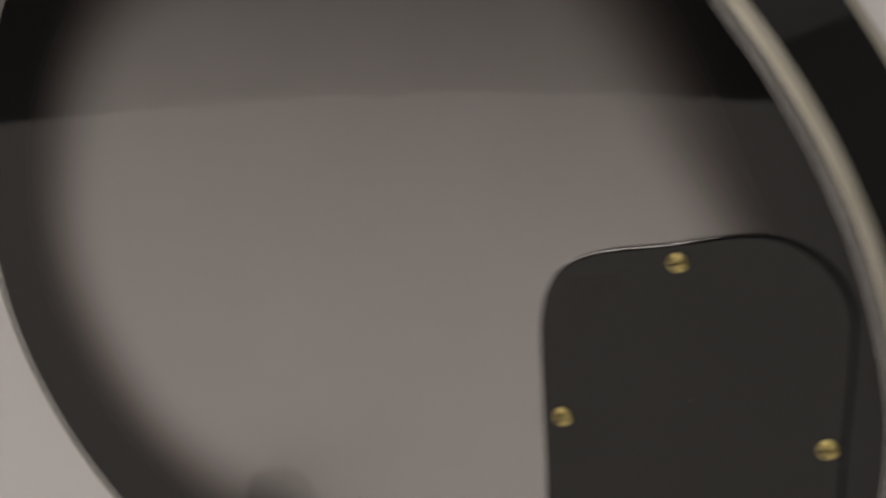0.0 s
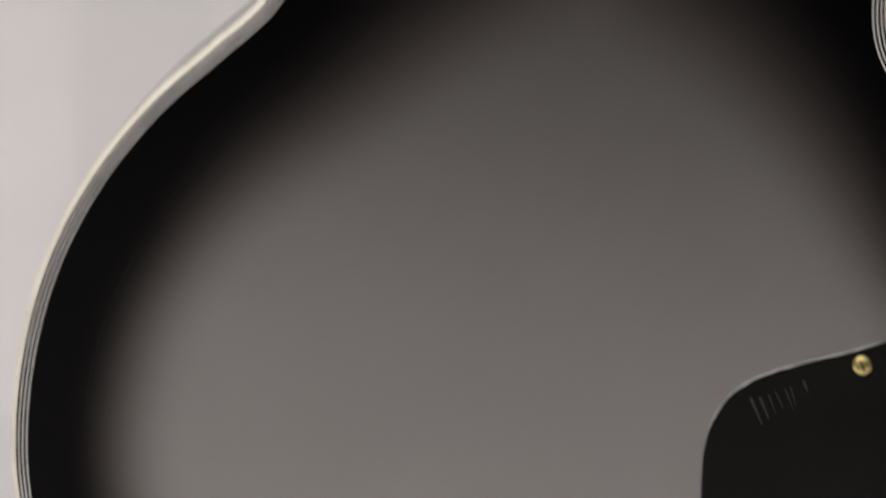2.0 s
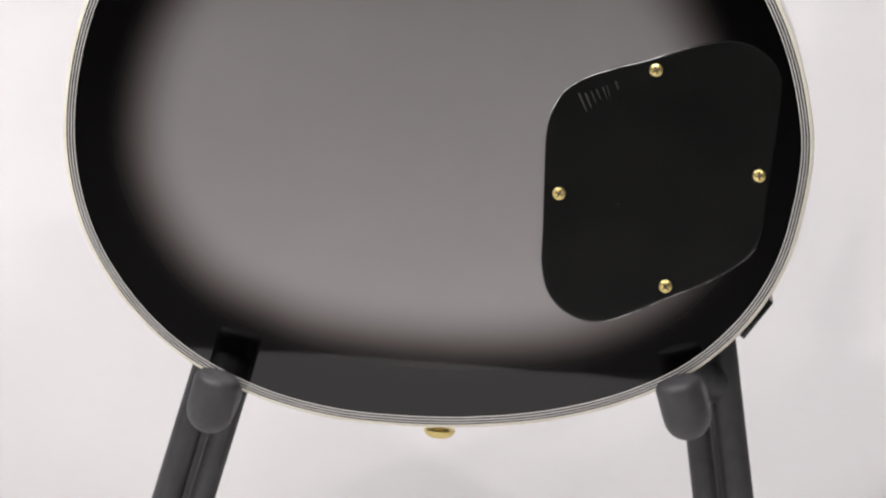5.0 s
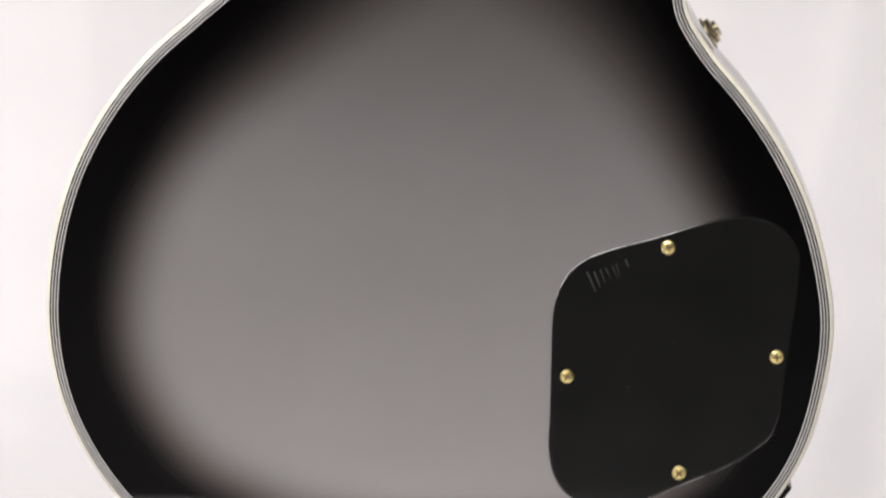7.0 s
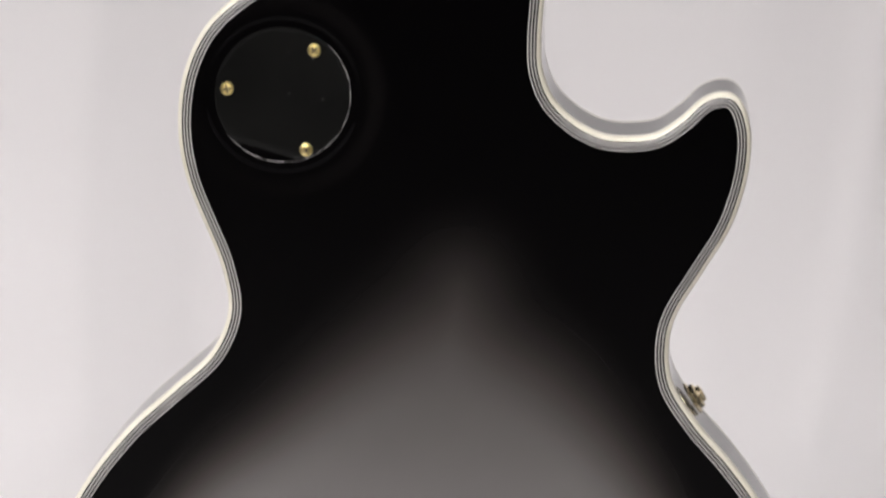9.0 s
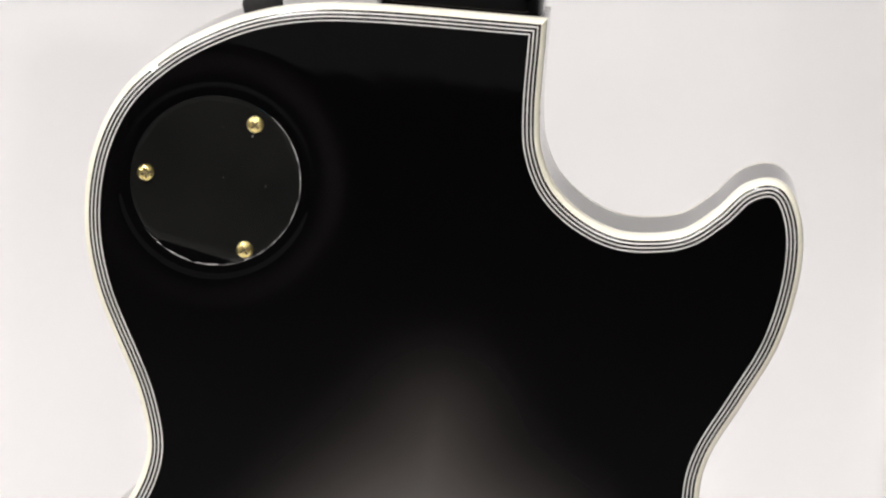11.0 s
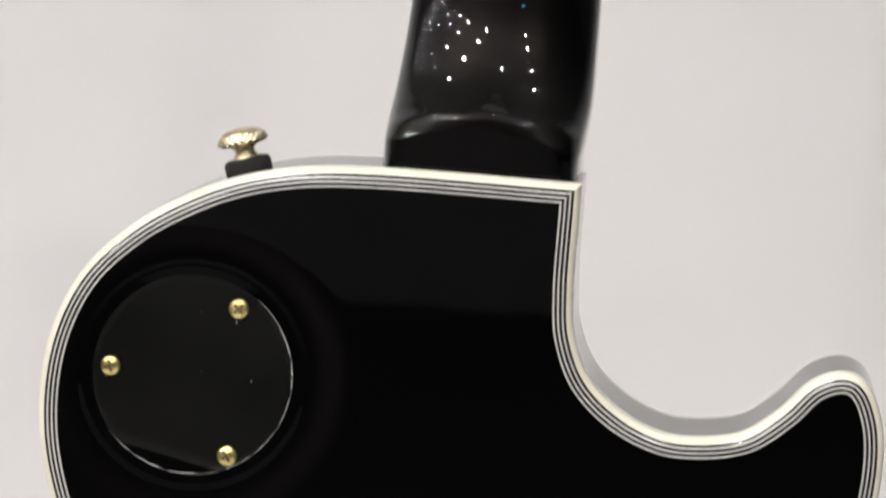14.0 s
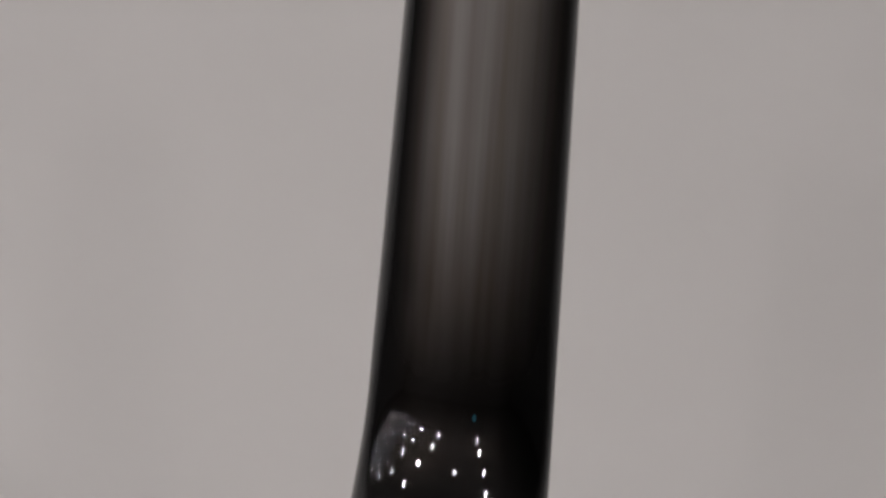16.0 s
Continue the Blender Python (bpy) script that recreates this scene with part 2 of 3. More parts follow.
def sweep(loop, profile):
    """Strips round the closed loop: profile gives (offset outwards, y) pairs."""
    bm, rings = bmesh.new(), []
    for d, y in profile:
        rings.append([bm.verts.new((p.x, y, p.y)) for p in offset(loop, d)])
    for a, b in zip(rings, rings[1:]):
        for i in range(len(loop)):
            j = (i + 1) % len(loop)
            bm.faces.new((a[i], a[j], b[j], b[i]))
    return bm


def smooth_step(a, b, x):
    t = min(max((x - a) / (b - a), 0.0), 1.0)
    return t * t * (3 - 2 * t)


def seg_distance(p, loop):
    """Signed distance (inside positive) of points to a closed polygon, by numpy."""
    q = np.array([(v.x, v.y) for v in loop])
    a, b = q, np.roll(q, -1, 0)
    d = b - a
    out, inside = np.full(len(p), 9.0), np.zeros(len(p), bool)
    for k in range(len(q)):
        s = np.clip(((p - a[k]) @ d[k]) / (d[k] @ d[k] + 1e-15), 0, 1)
        out = np.minimum(out, np.hypot(*(p - a[k] - s[:, None] * d[k]).T))
        cross = (a[k, 1] > p[:, 1]) != (b[k, 1] > p[:, 1])
        xs = a[k, 0] + (p[:, 1] - a[k, 1]) * d[k, 0] / (d[k, 1] + 1e-15)
        inside ^= cross & (p[:, 0] < xs)
    return np.where(inside, out, -out)


# ---- the hall ----
def slab(name, lo, hi, material, label, category):
    return tagged(part(name, box_bm(lo, hi), material, smooth=False), label, category, kind="structure")


slab("floor", (-12.5, -12, -0.1), (9, 1.35, 0), MAT_CARPET, "dark carpeted floor of a dim exhibition hall", "floor")
slab("ceiling", (-12.5, -12, 3.4), (9, 1.35, 3.5), MAT_CEILING, "plain grey hall ceiling with small bright downlights", "ceiling")
slab("wall_north", (-12.5, 1.35, -0.1), (9, 1.55, 3.5), MAT_WALL, "plain grey hall wall behind the backdrop", "wall")
slab("wall_south", (-12.5, -12.2, -0.1), (9, -12, 3.5), MAT_WALL, "plain grey hall wall behind the camera", "wall")
slab("wall_east", (9, -12.2, -0.1), (9.2, 1.55, 3.5), MAT_WALL, "plain grey hall side wall", "wall")
slab("wall_west", (-12.7, -12.2, -0.1), (-12.5, 1.55, 3.5), MAT_WALL, "plain grey hall side wall", "wall")


OVAL = (0.23, 0.20, 1.02, 1.06)      # centre and half axes of the oval table


def oval(shrink=0.0, n=96):
    cx, cy, a, b = OVAL
    bow = lambda v: math.copysign(abs(v) ** 0.8, v)
    return [(cx + (a - shrink) * bow(math.cos(2 * math.pi * i / n)), cy + (b - shrink) * bow(math.sin(2 * math.pi * i / n))) for i in range(n)]


def display_table():
    t = thing("display_table", pose(0, 0, 0), "large oval display table with an off-white top", "table")
    bm, rings = bmesh.new(), []
    for shrink, z in ((0.012, -0.04), (0.002, -0.036), (0.0, -0.02), (0.0015, -0.006), (0.006, 0.0)):
        rings.append([bm.verts.new((x, y, TABLE_Z + z)) for x, y in oval(shrink)])
    for a, b in zip(rings, rings[1:]):
        for i in range(len(a)):
            j = (i + 1) % len(a)
            bm.faces.new((a[i], a[j], b[j], b[i]))
    bm.faces.new(rings[0]), bm.faces.new(rings[-1])
    bmesh.ops.recalc_face_normals(bm, faces=bm.faces[:])
    part("tabletop", bm, MAT_TOP, t, "off-white laminate top with a rounded edge")
    cx, cy, a, b = OVAL
    for k in range(4):
        x, y = cx + 0.62 * a * math.cos(math.pi * (k + 0.5) / 2), cy + 0.62 * b * math.sin(math.pi * (k + 0.5) / 2)
        part("leg", lathe([(0, 0), (0.022, 0), (0.024, 0.01), (0.03, TABLE_Z - 0.06), (0.045, TABLE_Z - 0.04), (0, TABLE_Z - 0.04)], Matrix.Translation((x, y, 0)), 24), MAT_WOOD, t)
    return t


def backdrop_paper():
    """A white seamless sheet on the table that curves up behind the guitar."""
    line = [(-0.12 + 0.0783 * k, SHEET_Z) for k in range(7)]
    for k in range(1, 17):
        a = math.pi / 2 * k / 16
        line.append((0.35 + 0.45 * math.sin(a), SHEET_Z + 0.45 * (1 - math.cos(a))))
    line += [(0.8, SHEET_Z + 0.45 + 0.15 * k) for k in range(1, 9)]
    thick, left, wide = 0.0015, -0.62, 1.14
    bm, sheets = bmesh.new(), []
    for side in (0, 1):
        rows = []
        for k, (y, z) in enumerate(line):
            y0, z0 = line[max(k - 1, 0)]
            y1, z1 = line[min(k + 1, len(line) - 1)]
            d = math.hypot(y1 - y0, z1 - z0)
            ny, nz = (z1 - z0) / d, -(y1 - y0) / d
            rows.append([bm.verts.new((left + wide * i / 30, y + side * thick * ny, z + side * thick * nz)) for i in range(31)])
        for a, b in zip(rows, rows[1:]):
            for i in range(30):
                bm.faces.new((a[i], a[i + 1], b[i + 1], b[i]) if not side else (b[i], b[i + 1], a[i + 1], a[i]))
        sheets.append(rows)
    ob = part("backdrop", bm, MAT_PAPER)
    return tagged(ob, "white seamless paper backdrop sweeping up behind the guitar", "backdrop", kind="structure")


display_table()
backdrop_paper()


mat = part("floor_mat", box_bm((-0.8, -0.25, 0), (1.1, 0.25, 0.012), 0.005), MAT_MAT, smooth=False)
mat.matrix_world = pose(0, -2.76, 0, 0, 0, -11)
tagged(mat, "pale grey rubber mat on the dark carpet", "mat")


def downlight():
    t = thing("ceiling_light", pose(0, 0, 3.4), "small round recessed downlight, switched on", "ceiling light", "downlights of the hall")
    ring = lathe([(0.03, 0), (0.046, 0), (0.046, -0.012), (0.03, -0.016), (0.03, 0)], n=24)
    part("trim_ring", ring, MAT_STEEL, t)
    part("lens", lathe([(0, -0.030), (0.010, -0.028), (0.018, -0.021), (0.023, -0.010), (0.024, 0), (0, 0)], n=16), MAT_LED, t, "glowing white lamp lens")
    return t


first = downlight()
AVENUE = [(-0.9, -0.2), (-0.88, -1.28), (-0.81, -2.5), (-0.77, -3.6), (0.04, -0.95), (0.72, -1.08), (0.65, -0.17), (0.76, -2.37),
          (0.83, -3.55)]
GALLERY = [(-1.73, -4.05), (-1.81, -3.06), (-2.73, -4.38), (-3.07, -3.34), (-1.98, -1.72), (-1.82, -0.47), (-2.59, -0.99), (-2.43, 0.01),
           (-3.29, -0.48), (-4.11, -2.77), (-3.92, -3.91), (-4.74, -0.57), (-4.47, 0.17), (-3.71, 0.32), (-4.53, -1.98), (-5.98, -0.88),
           (-5.42, -1.28), (-4.88, -1.55), (-6.58, -1.22), (-5.65, -2.03), (-6.18, -2.27), (-5.69, -2.56), (-6.04, -2.81), (-6.38, -2.98),
           (-5.99, -3.36), (-7.15, -3.07), (-6.82, -4.06), (-6.5, -4.49), (-7.25, -4.5), (-5.59, -4.37), (-6.07, -5.37), (-5.46, -5.39),
           (-4.62, -5.14), (-3.76, -4.75)]
spots = AVENUE + GALLERY
first.location = (spots[0][0], spots[0][1], 3.4)
for x, y in spots[1:]:
    copy_thing(first, pose(x, y, 3.4))
for x, y in [p for p in spots if p[0] > -3.5 and p[1] < -1.2]:
    lamp = bpy.data.lights.new("downlight_beam", "AREA")
    lamp.shape, lamp.size, lamp.energy, lamp.color = "DISK", 0.05, LAMP_POWER, (1.0, 0.955, 0.915)
    new("downlight_beam", lamp).matrix_world = pose(x, y, LAMP_Z - 0.03)


def hall_sign():
    s = thing("hanging_sign", pose(0.9, -5.9, 3.0), "small glowing teal sign hanging far off in the hall", "sign")
    part("panel", box_bm((-0.11, -0.02, 0), (0.11, 0.02, 0.09), 0.01), MAT_TEAL, s)
    for x in (-0.08, 0.08):
        part("wire", tube([(x, 0, 0.09), (x, 0, 0.4)], 0.004, 8), MAT_STEEL, s)


hall_sign()


# ---- the guitar's body ----
KNOTS = [(.0222, .4303), (.0222, .405), (.0238, .392), (.0296, .3793), (.0403, .3696), (.0536, .3638), (.0656, .3632), (.0794, .3662),
         (.0905, .3745), (.0985, .3828), (.1048, .3842), (.1092, .3762), (.1102, .3601), (.1055, .3377), (.0964, .3191), (.0866, .2998),
         (.0839, .2865), (.0868, .2671), (.0992, .2494), (.1156, .2327), (.1317, .213), (.145, .1906), (.1541, .1668), (.1593, .142), (.1584, .1164),
         (.1530, .0895), (.1404, .0647), (.120, .0425), (.095, .0270), (.0656, .0157), (.0331, .0087), (-.0012, .0053), (-.0365, .0056),
         (-.0714, .0125), (-.1042, .0275), (-.1296, .0492), (-.148, .0761), (-.1579, .1069), (-.1596, .1399), (-.1542, .1737), (-.1422, .2031),
         (-.1255, .2279), (-.1086, .2458), (-.0927, .2634), (-.0864, .2828), (-.0901, .3022), (-.1075, .3396), (-.1119, .3601), (-.1105, .3809),
         (-.1037, .3976), (-.0915, .4105), (-.0778, .4194), (-.0639, .4254), (-.0478, .4290), (-.0289, .4303)]
INNER = spline([*KNOTS, KNOTS[0]], n=9)[:-1]
DEPTH = 0.0465
BURST = spline([(.003, .308), (.020, .286), (.048, .265), (.074, .236), (.096, .204), (.116, .173), (.130, .140), (.127, .103), (.106, .071),
                (.071, .0505), (.022, .0415), (-.031, .0415), (-.062, .0465), (-.095, .061), (-.118, .086), (-.129, .114), (-.128, .150),
                (-.118, .180), (-.098, .209), (-.070, .236), (-.041, .266), (-.014, .292)], closed=True, n=6)
SWITCH, SWITCH_R = Vector((-0.0752, 0.375)), 0.0278


def inside_points(loop, step, margin, keep_out=None):
    xs, zs = [p.x for p in loop], [p.y for p in loop]
    grid, row, z = [], 0, min(zs)
    while z < max(zs):
        x = min(xs) + (step / 2 if row % 2 else 0)
        while x < max(xs):
            grid.append((x, z))
            x += step
        z, row = z + step * 0.866, row + 1
    grid = np.array(grid)
    ok = seg_distance(grid, loop) > margin
    if keep_out:
        ok &= np.hypot(grid[:, 0] - keep_out[0].x, grid[:, 1] - keep_out[0].y) > keep_out[1]
    return [Vector(p) for p in grid[ok]]


def plate(loop, extra, depth):
    """A surface filling the loop, through extra points, at y = depth(points)."""
    pts = [*loop, *extra]
    n = len(loop)
    co, _, faces, *_ = geometry.delaunay_2d_cdt(pts, [(i, (i + 1) % n) for i in range(n)], [], 1, 1e-7)
    flat = np.array([(v.x, v.y) for v in co])
    ys = depth(flat)
    bm = bmesh.new()
    vs = [bm.verts.new((p[0], y, p[1])) for p, y in zip(flat, ys)]
    for f in faces:
        bm.faces.new([vs[i] for i in f])
    bmesh.ops.recalc_face_normals(bm, faces=bm.faces[:])
    return bm


def face_towards(bm, sign):
    bm.normal_update()
    if sum(f.normal.y * f.calc_area() for f in bm.faces) * sign < 0:
        bmesh.ops.reverse_faces(bm, faces=bm.faces[:])
    return bm


def set_burst(ob, values):
    at = ob.data.attributes.new("burst", "FLOAT", "POINT")
    at.data.foreach_set("value", np.asarray(values, np.float32))


def dish(p):
    """The shallow round recess in the back round the switch cover."""
    r = np.hypot(p[:, 0] - SWITCH.x, p[:, 1] - SWITCH.y)
    t, w = np.clip((0.0325 - r) / 0.0022, 0, 1), np.clip((0.046 - r) / 0.016, 0, 1)
    return 0.00012 * t * t * (3 - 2 * t) + 0.0001 * w * w * (3 - 2 * w)


guitar = thing("electric_guitar", ROOT, "black silverburst electric guitar standing back outwards in a stand", "guitar")

rings = [SWITCH + r * Vector((math.cos(a), math.sin(a))) for r in [0.0276 + 0.0003 * k for k in range(20)] + [0.0338 + 0.0009 * k for k in range(15)] for a in [2 * math.pi * i / 120 for i in range(120)]]
ok = seg_distance(np.array([tuple(p) for p in rings]), INNER) > 0.0012
rings = [p for p, k in zip(rings, ok) if k]
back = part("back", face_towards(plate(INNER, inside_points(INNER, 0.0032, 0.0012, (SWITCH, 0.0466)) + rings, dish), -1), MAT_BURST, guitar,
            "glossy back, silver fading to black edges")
where = np.array([(v.co.x, v.co.z) for v in back.data.vertices])
soft = 0.0150 + 0.016 * np.clip((where[:, 1] - 0.19) / 0.12, 0, 1)
fade = np.clip(0.47 + 0.5 * seg_distance(where, BURST) / (1.4 * soft), 0, 1)
# silver painted dimmer upwards, standing in for the dark hall it mirrors there
dim_up = np.clip((where[:, 1] - 0.15) / 0.17, 0, 1)
# grey sheen round the switch recess, painted into the colour, strongest to the right
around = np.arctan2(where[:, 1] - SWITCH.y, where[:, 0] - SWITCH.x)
ring_sheen = 0.017 * np.exp(-((np.hypot(where[:, 0] - SWITCH.x, where[:, 1] - SWITCH.y) - 0.0385) / 0.0036) ** 2) * (0.65 + 0.35 * np.cos(around - 0.3))
set_burst(back, ring_sheen + (fade ** 3 * (fade * (6 * fade - 15) + 10)) ** 1.15 * (1 - 0.66 * dim_up * dim_up * (3 - 2 * dim_up)))

ease = lambda d: 64.0 * d * d       # the bound edge is scraped round
for d in (0.0, 0.00125, 0.0025):
    part("white_line", face_towards(sweep(INNER, [(d, ease(d)), (d + 0.00050, ease(d + 0.00050))]), -1), MAT_LINE, guitar, "thin white binding line", smooth=False)
    part("black_line", face_towards(sweep(INNER, [(d + 0.00050, ease(d + 0.00050)), (d + 0.00125, ease(d + 0.00125))]), -1), MAT_INK, guitar, "thin black binding line", smooth=False)
EDGE = [(0.00375, ease(0.00375)), (0.0042, 0.00115), (0.0048, 0.00155), (0.0053, 0.0022), (0.0055, 0.0030), (0.0056, 0.0042), (0.0056, 0.0062)]
part("back_binding", sweep(INNER, EDGE), MAT_CREAM, guitar, "rounded cream edge binding")
part("side", sweep(INNER, [(0.0056, 0.0062), (0.0056, 0.02), (0.0056, 0.041)]), MAT_BLACK, guitar, "glossy black side")
part("top_binding", sweep(INNER, [(0.0056, 0.041), (0.0056, 0.0445), (0.0052, 0.0459), (0.004, DEPTH), (0.002, DEPTH)]), MAT_CREAM, guitar, "cream edge binding")
TOP_LOOP = offset(INNER, 0.002)
part("top", face_towards(plate(TOP_LOOP, inside_points(TOP_LOOP, 0.009, 0.004),
                               lambda p: DEPTH + 0.012 * np.clip(seg_distance(p, TOP_LOOP) / 0.06, 0, 1) ** 0.7), 1), MAT_BLACK, guitar)


# ---- screws and covers ----
def screw(at, radius, parent, turn, proud=0.0012):
    """A domed gold screw with a cross slot, facing -y."""
    m = Matrix.Translation(at) @ Matrix.Rotation(math.pi / 2, 4, "X") @ Matrix.Rotation(turn, 4, "Z")
    prof = [(0, proud), (radius * 0.45, proud * 0.97), (radius * 0.72, proud * 0.86), (radius * 0.88, proud * 0.66), (radius * 0.97, proud * 0.36),
            (radius, 0.0001), (radius, -0.0004), (0, -0.0004)]
    ob = part("screw", lathe(prof, m, 28), MAT_GOLD, parent, "small domed gold screw")
    arm, w = radius * 0.62, radius * 0.13
    # the slots are not cut: two dark bars lie just proud of the head
    for q in range(2):
        bm = box_bm((-arm, -w, proud - 0.0003), (arm, w, proud + 0.00009))
        bmesh.ops.transform(bm, matrix=m @ Matrix.Rotation(q * math.pi / 2 + 0.0, 4, "Z"), verts=bm.verts[:])
        if q:
            for v in bm.verts:
                v.co.y -= 0.00002
        part("slot", bm, MAT_SLOT, ob, "dark cross slot", smooth=False)
    return ob


def cover_plate(name, loop, y0, y1, parent, label):
    """A flat plate with eased edges from y0 (visible face) to y1."""
    bm = sweep(loop, [(0, y1), (0, y0 + 0.0004), (-0.00015, y0 + 0.00012), (-0.0005, y0), (-0.0009, y0)])
    n = len(loop)
    bm.verts.ensure_lookup_table()
    bm.faces.new([bm.verts[4 * n + i] for i in range(n)])
    bm.faces.new([bm.verts[i] for i in range(n)])
    bmesh.ops.recalc_face_normals(bm, faces=bm.faces[:])
    return part(name, bm, MAT_COVER, parent, label)


def bend(p):
    """The switch cover gives way beyond the line between its left and its lower screw."""
    a, b = np.array((-0.0990, 0.3585)), np.array((-0.0660, 0.3512))
    along = (b - a) / np.hypot(*(b - a))
    beyond = -((p - a) @ np.array((-along[1], along[0])))
    q = np.clip(beyond, 0, None)
    return 0.13 * q * q / (q + 0.0012)


def bent_cover(loop, label):
    rim = [offset(loop, -0.0006), offset(loop, -0.00015), loop]
    grid = inside_points(rim[0], 0.0013, 0.0004)
    bm = face_towards(plate(rim[0], grid, bend), -1)
    bm.verts.ensure_lookup_table()
    top = [min(bm.verts, key=lambda v: (v.co.x - p.x) ** 2 + (v.co.z - p.y) ** 2) for p in rim[0]]
    for ring, drop in ((rim[1], 0.00012), (rim[2], 0.0004), (rim[2], 0.0012)):
        ys = bend(np.array([tuple(p) for p in ring]))
        low = [bm.verts.new((p.x, y + drop, p.y)) for p, y in zip(ring, ys)]
        for i in range(len(loop)):
            j = (i + 1) % len(loop)
            bm.faces.new((top[i], top[j], low[j], low[i]))
        top = low
    bmesh.ops.recalc_face_normals(bm, faces=bm.faces[:])
    return part("switch_cover", bm, MAT_COVER, guitar, label)


COVER = spline([(.0487, .118), (.0478, .140), (.0498, .150), (.0548, .1585), (.0645, .1652), (.0893, .1748), (.114, .1845), (.124, .1864),
                (.134, .185), (.1425, .180), (.1476, .172), (.1482, .160), (.1466, .125), (.1458, .104), (.143, .0945), (.137, .0878),
                (.128, .081), (.106, .0692), (.083, .0575), (.0725, .0562), (.0618, .0603), (.0548, .0678), (.0512, .079), (.0502, .095)], closed=True, n=6)
control_cover = cover_plate("control_cover", COVER, -0.0011, 0.0004, guitar, "black plastic control cover with scratches")
for x, z, turn in ((.0928, .1705, 0.5), (.0559, .112, 1.2), (.1422, .1286, 0.2), (.1064, .0754, 0.9)):
    screw((x, -0.0011, z), 0.0030, control_cover, turn)
rng = random.Random(5)
for k in range(7):
    x, z = 0.0600 + 0.0025 * k + rng.uniform(-0.0007, 0.0007), 0.1568 + 0.0011 * k + rng.uniform(-0.0006, 0.0006)
    ln = rng.uniform(0.0045, 0.009) * (1 - 0.07 * k)
    bm = bmesh.new()
    w = rng.uniform(0.00016, 0.0005)
    tilt = rng.uniform(0.32, 0.62)
    quad = [(x - w, z), (x + w, z), (x + w * 0.4 + tilt * ln, z - ln), (x - w * 0.4 + tilt * ln, z - ln)]
    bm.faces.new([bm.verts.new((a, -0.00113, b)) for a, b in quad])
    part("scratch", face_towards(bm, -1), surface("scuffed_plastic", (0.008, 0.008, 0.008), (0.024, 0.024, 0.023), 600.0, (0.5, 0.7)), control_cover, "dull grey scratch", smooth=False)


def scuff_glint(loop, first, last, y, width, parent):
    """A thin pale line along part of a cover's edge, for scuffs and painted highlights."""
    outer, inner = offset(loop, 0.00005), offset(loop, -width)
    n, bm = len(loop), bmesh.new()
    idx = [i % n for i in range(first, last + 1)]
    rows = []
    for k, i in enumerate(idx):
        thin = min(1.0, k / 5, (len(idx) - 1 - k) / 5) * (0.55 + 0.45 * math.sin(1.7 * k) * math.cos(0.6 * k))
        q = outer[i].lerp(inner[i], max(thin, 0.03))
        rows.append((bm.verts.new((outer[i].x, y + 0.0003, outer[i].y)), bm.verts.new((q.x, y - 0.00003, q.y))))
    for a, b in zip(rows, rows[1:]):
        bm.faces.new((a[0], a[1], b[1], b[0]))
    part("scuff_glint", face_towards(bm, -1), MAT_SCUFF_GLINT, parent, "pale edge of scuffs and painted glints", smooth=False)


# the upper-left line is a painted edge highlight, the lower two are scuffs
scuff_glint(COVER, 6, 34, -0.0011, 0.00035, control_cover)
scuff_glint(COVER, 82, 90, -0.0011, 0.00045, control_cover)
scuff_glint(COVER, 94, 112, -0.0011, 0.0004, control_cover)
circle = [SWITCH + SWITCH_R * Vector((math.cos(-a), math.sin(-a))) for a in [2 * math.pi * i / 96 for i in range(96)]]
switch_cover = bent_cover(circle, "round black plastic switch cover, bent in at one edge")
# right-hand highlight and lower glare painted as pale lines on the scuffed rim
scuff_glint(circle, 82, 96 + 22, 0.0, 0.00045, switch_cover)
scuff_glint(circle, 17, 38, 0.0, 0.0007, switch_cover)
for x, z, turn in ((-.0635, .3943, 0.8), (-.0979, .3758, 0.3), (-.0641, .3533, 0.6)):
    screw((x, 0.0, z), 0.0028, switch_cover, turn, 0.0014)


def dust(parent, cx, cz, radius, y, count, seed):
    rng = random.Random(seed)
    for k in range(count):
        a, r, w = rng.uniform(0, 6.28), radius * rng.random() ** 0.5, rng.uniform(0.00008, 0.00022)
        x, z, turn = cx + r * math.cos(a), cz + r * math.sin(a), rng.uniform(0, 3.14)
        u, v = Vector((math.cos(turn), math.sin(turn))) * w * rng.uniform(1, 3.5), Vector((-math.sin(turn), math.cos(turn))) * w
        bm = bmesh.new()
        vs = [bm.verts.new((x + p.x, y, z + p.y)) for p in (u, v * 0.8, -u, -v)]
        top = bm.verts.new((x, y - 0.00006, z))
        for i in range(4):
            bm.faces.new((vs[i], vs[(i + 1) % 4], top))
        bmesh.ops.recalc_face_normals(bm, faces=bm.faces[:])
        part("dust_speck", face_towards(bm, -1), MAT_DUST, parent, "tiny pale speck of dust")


dust(switch_cover, SWITCH.x, SWITCH.y, 0.024, -0.00002, 4, 3)
dust(control_cover, 0.098, 0.125, 0.036, -0.00112, 6, 8)


# ---- strap buttons, jack, side plate ----
def rim_pose(x, z, y, nx, nz):
    """A pose on the rim whose z axis points out along (nx, nz)."""
    n = Vector((nx, 0, nz)).normalized()
    side = Vector((0, 1, 0)).cross(n)
    m = Matrix((side, Vector((0, 1, 0)), n)).transposed().to_4x4()
    return Matrix.Translation((x, y, z)) @ m


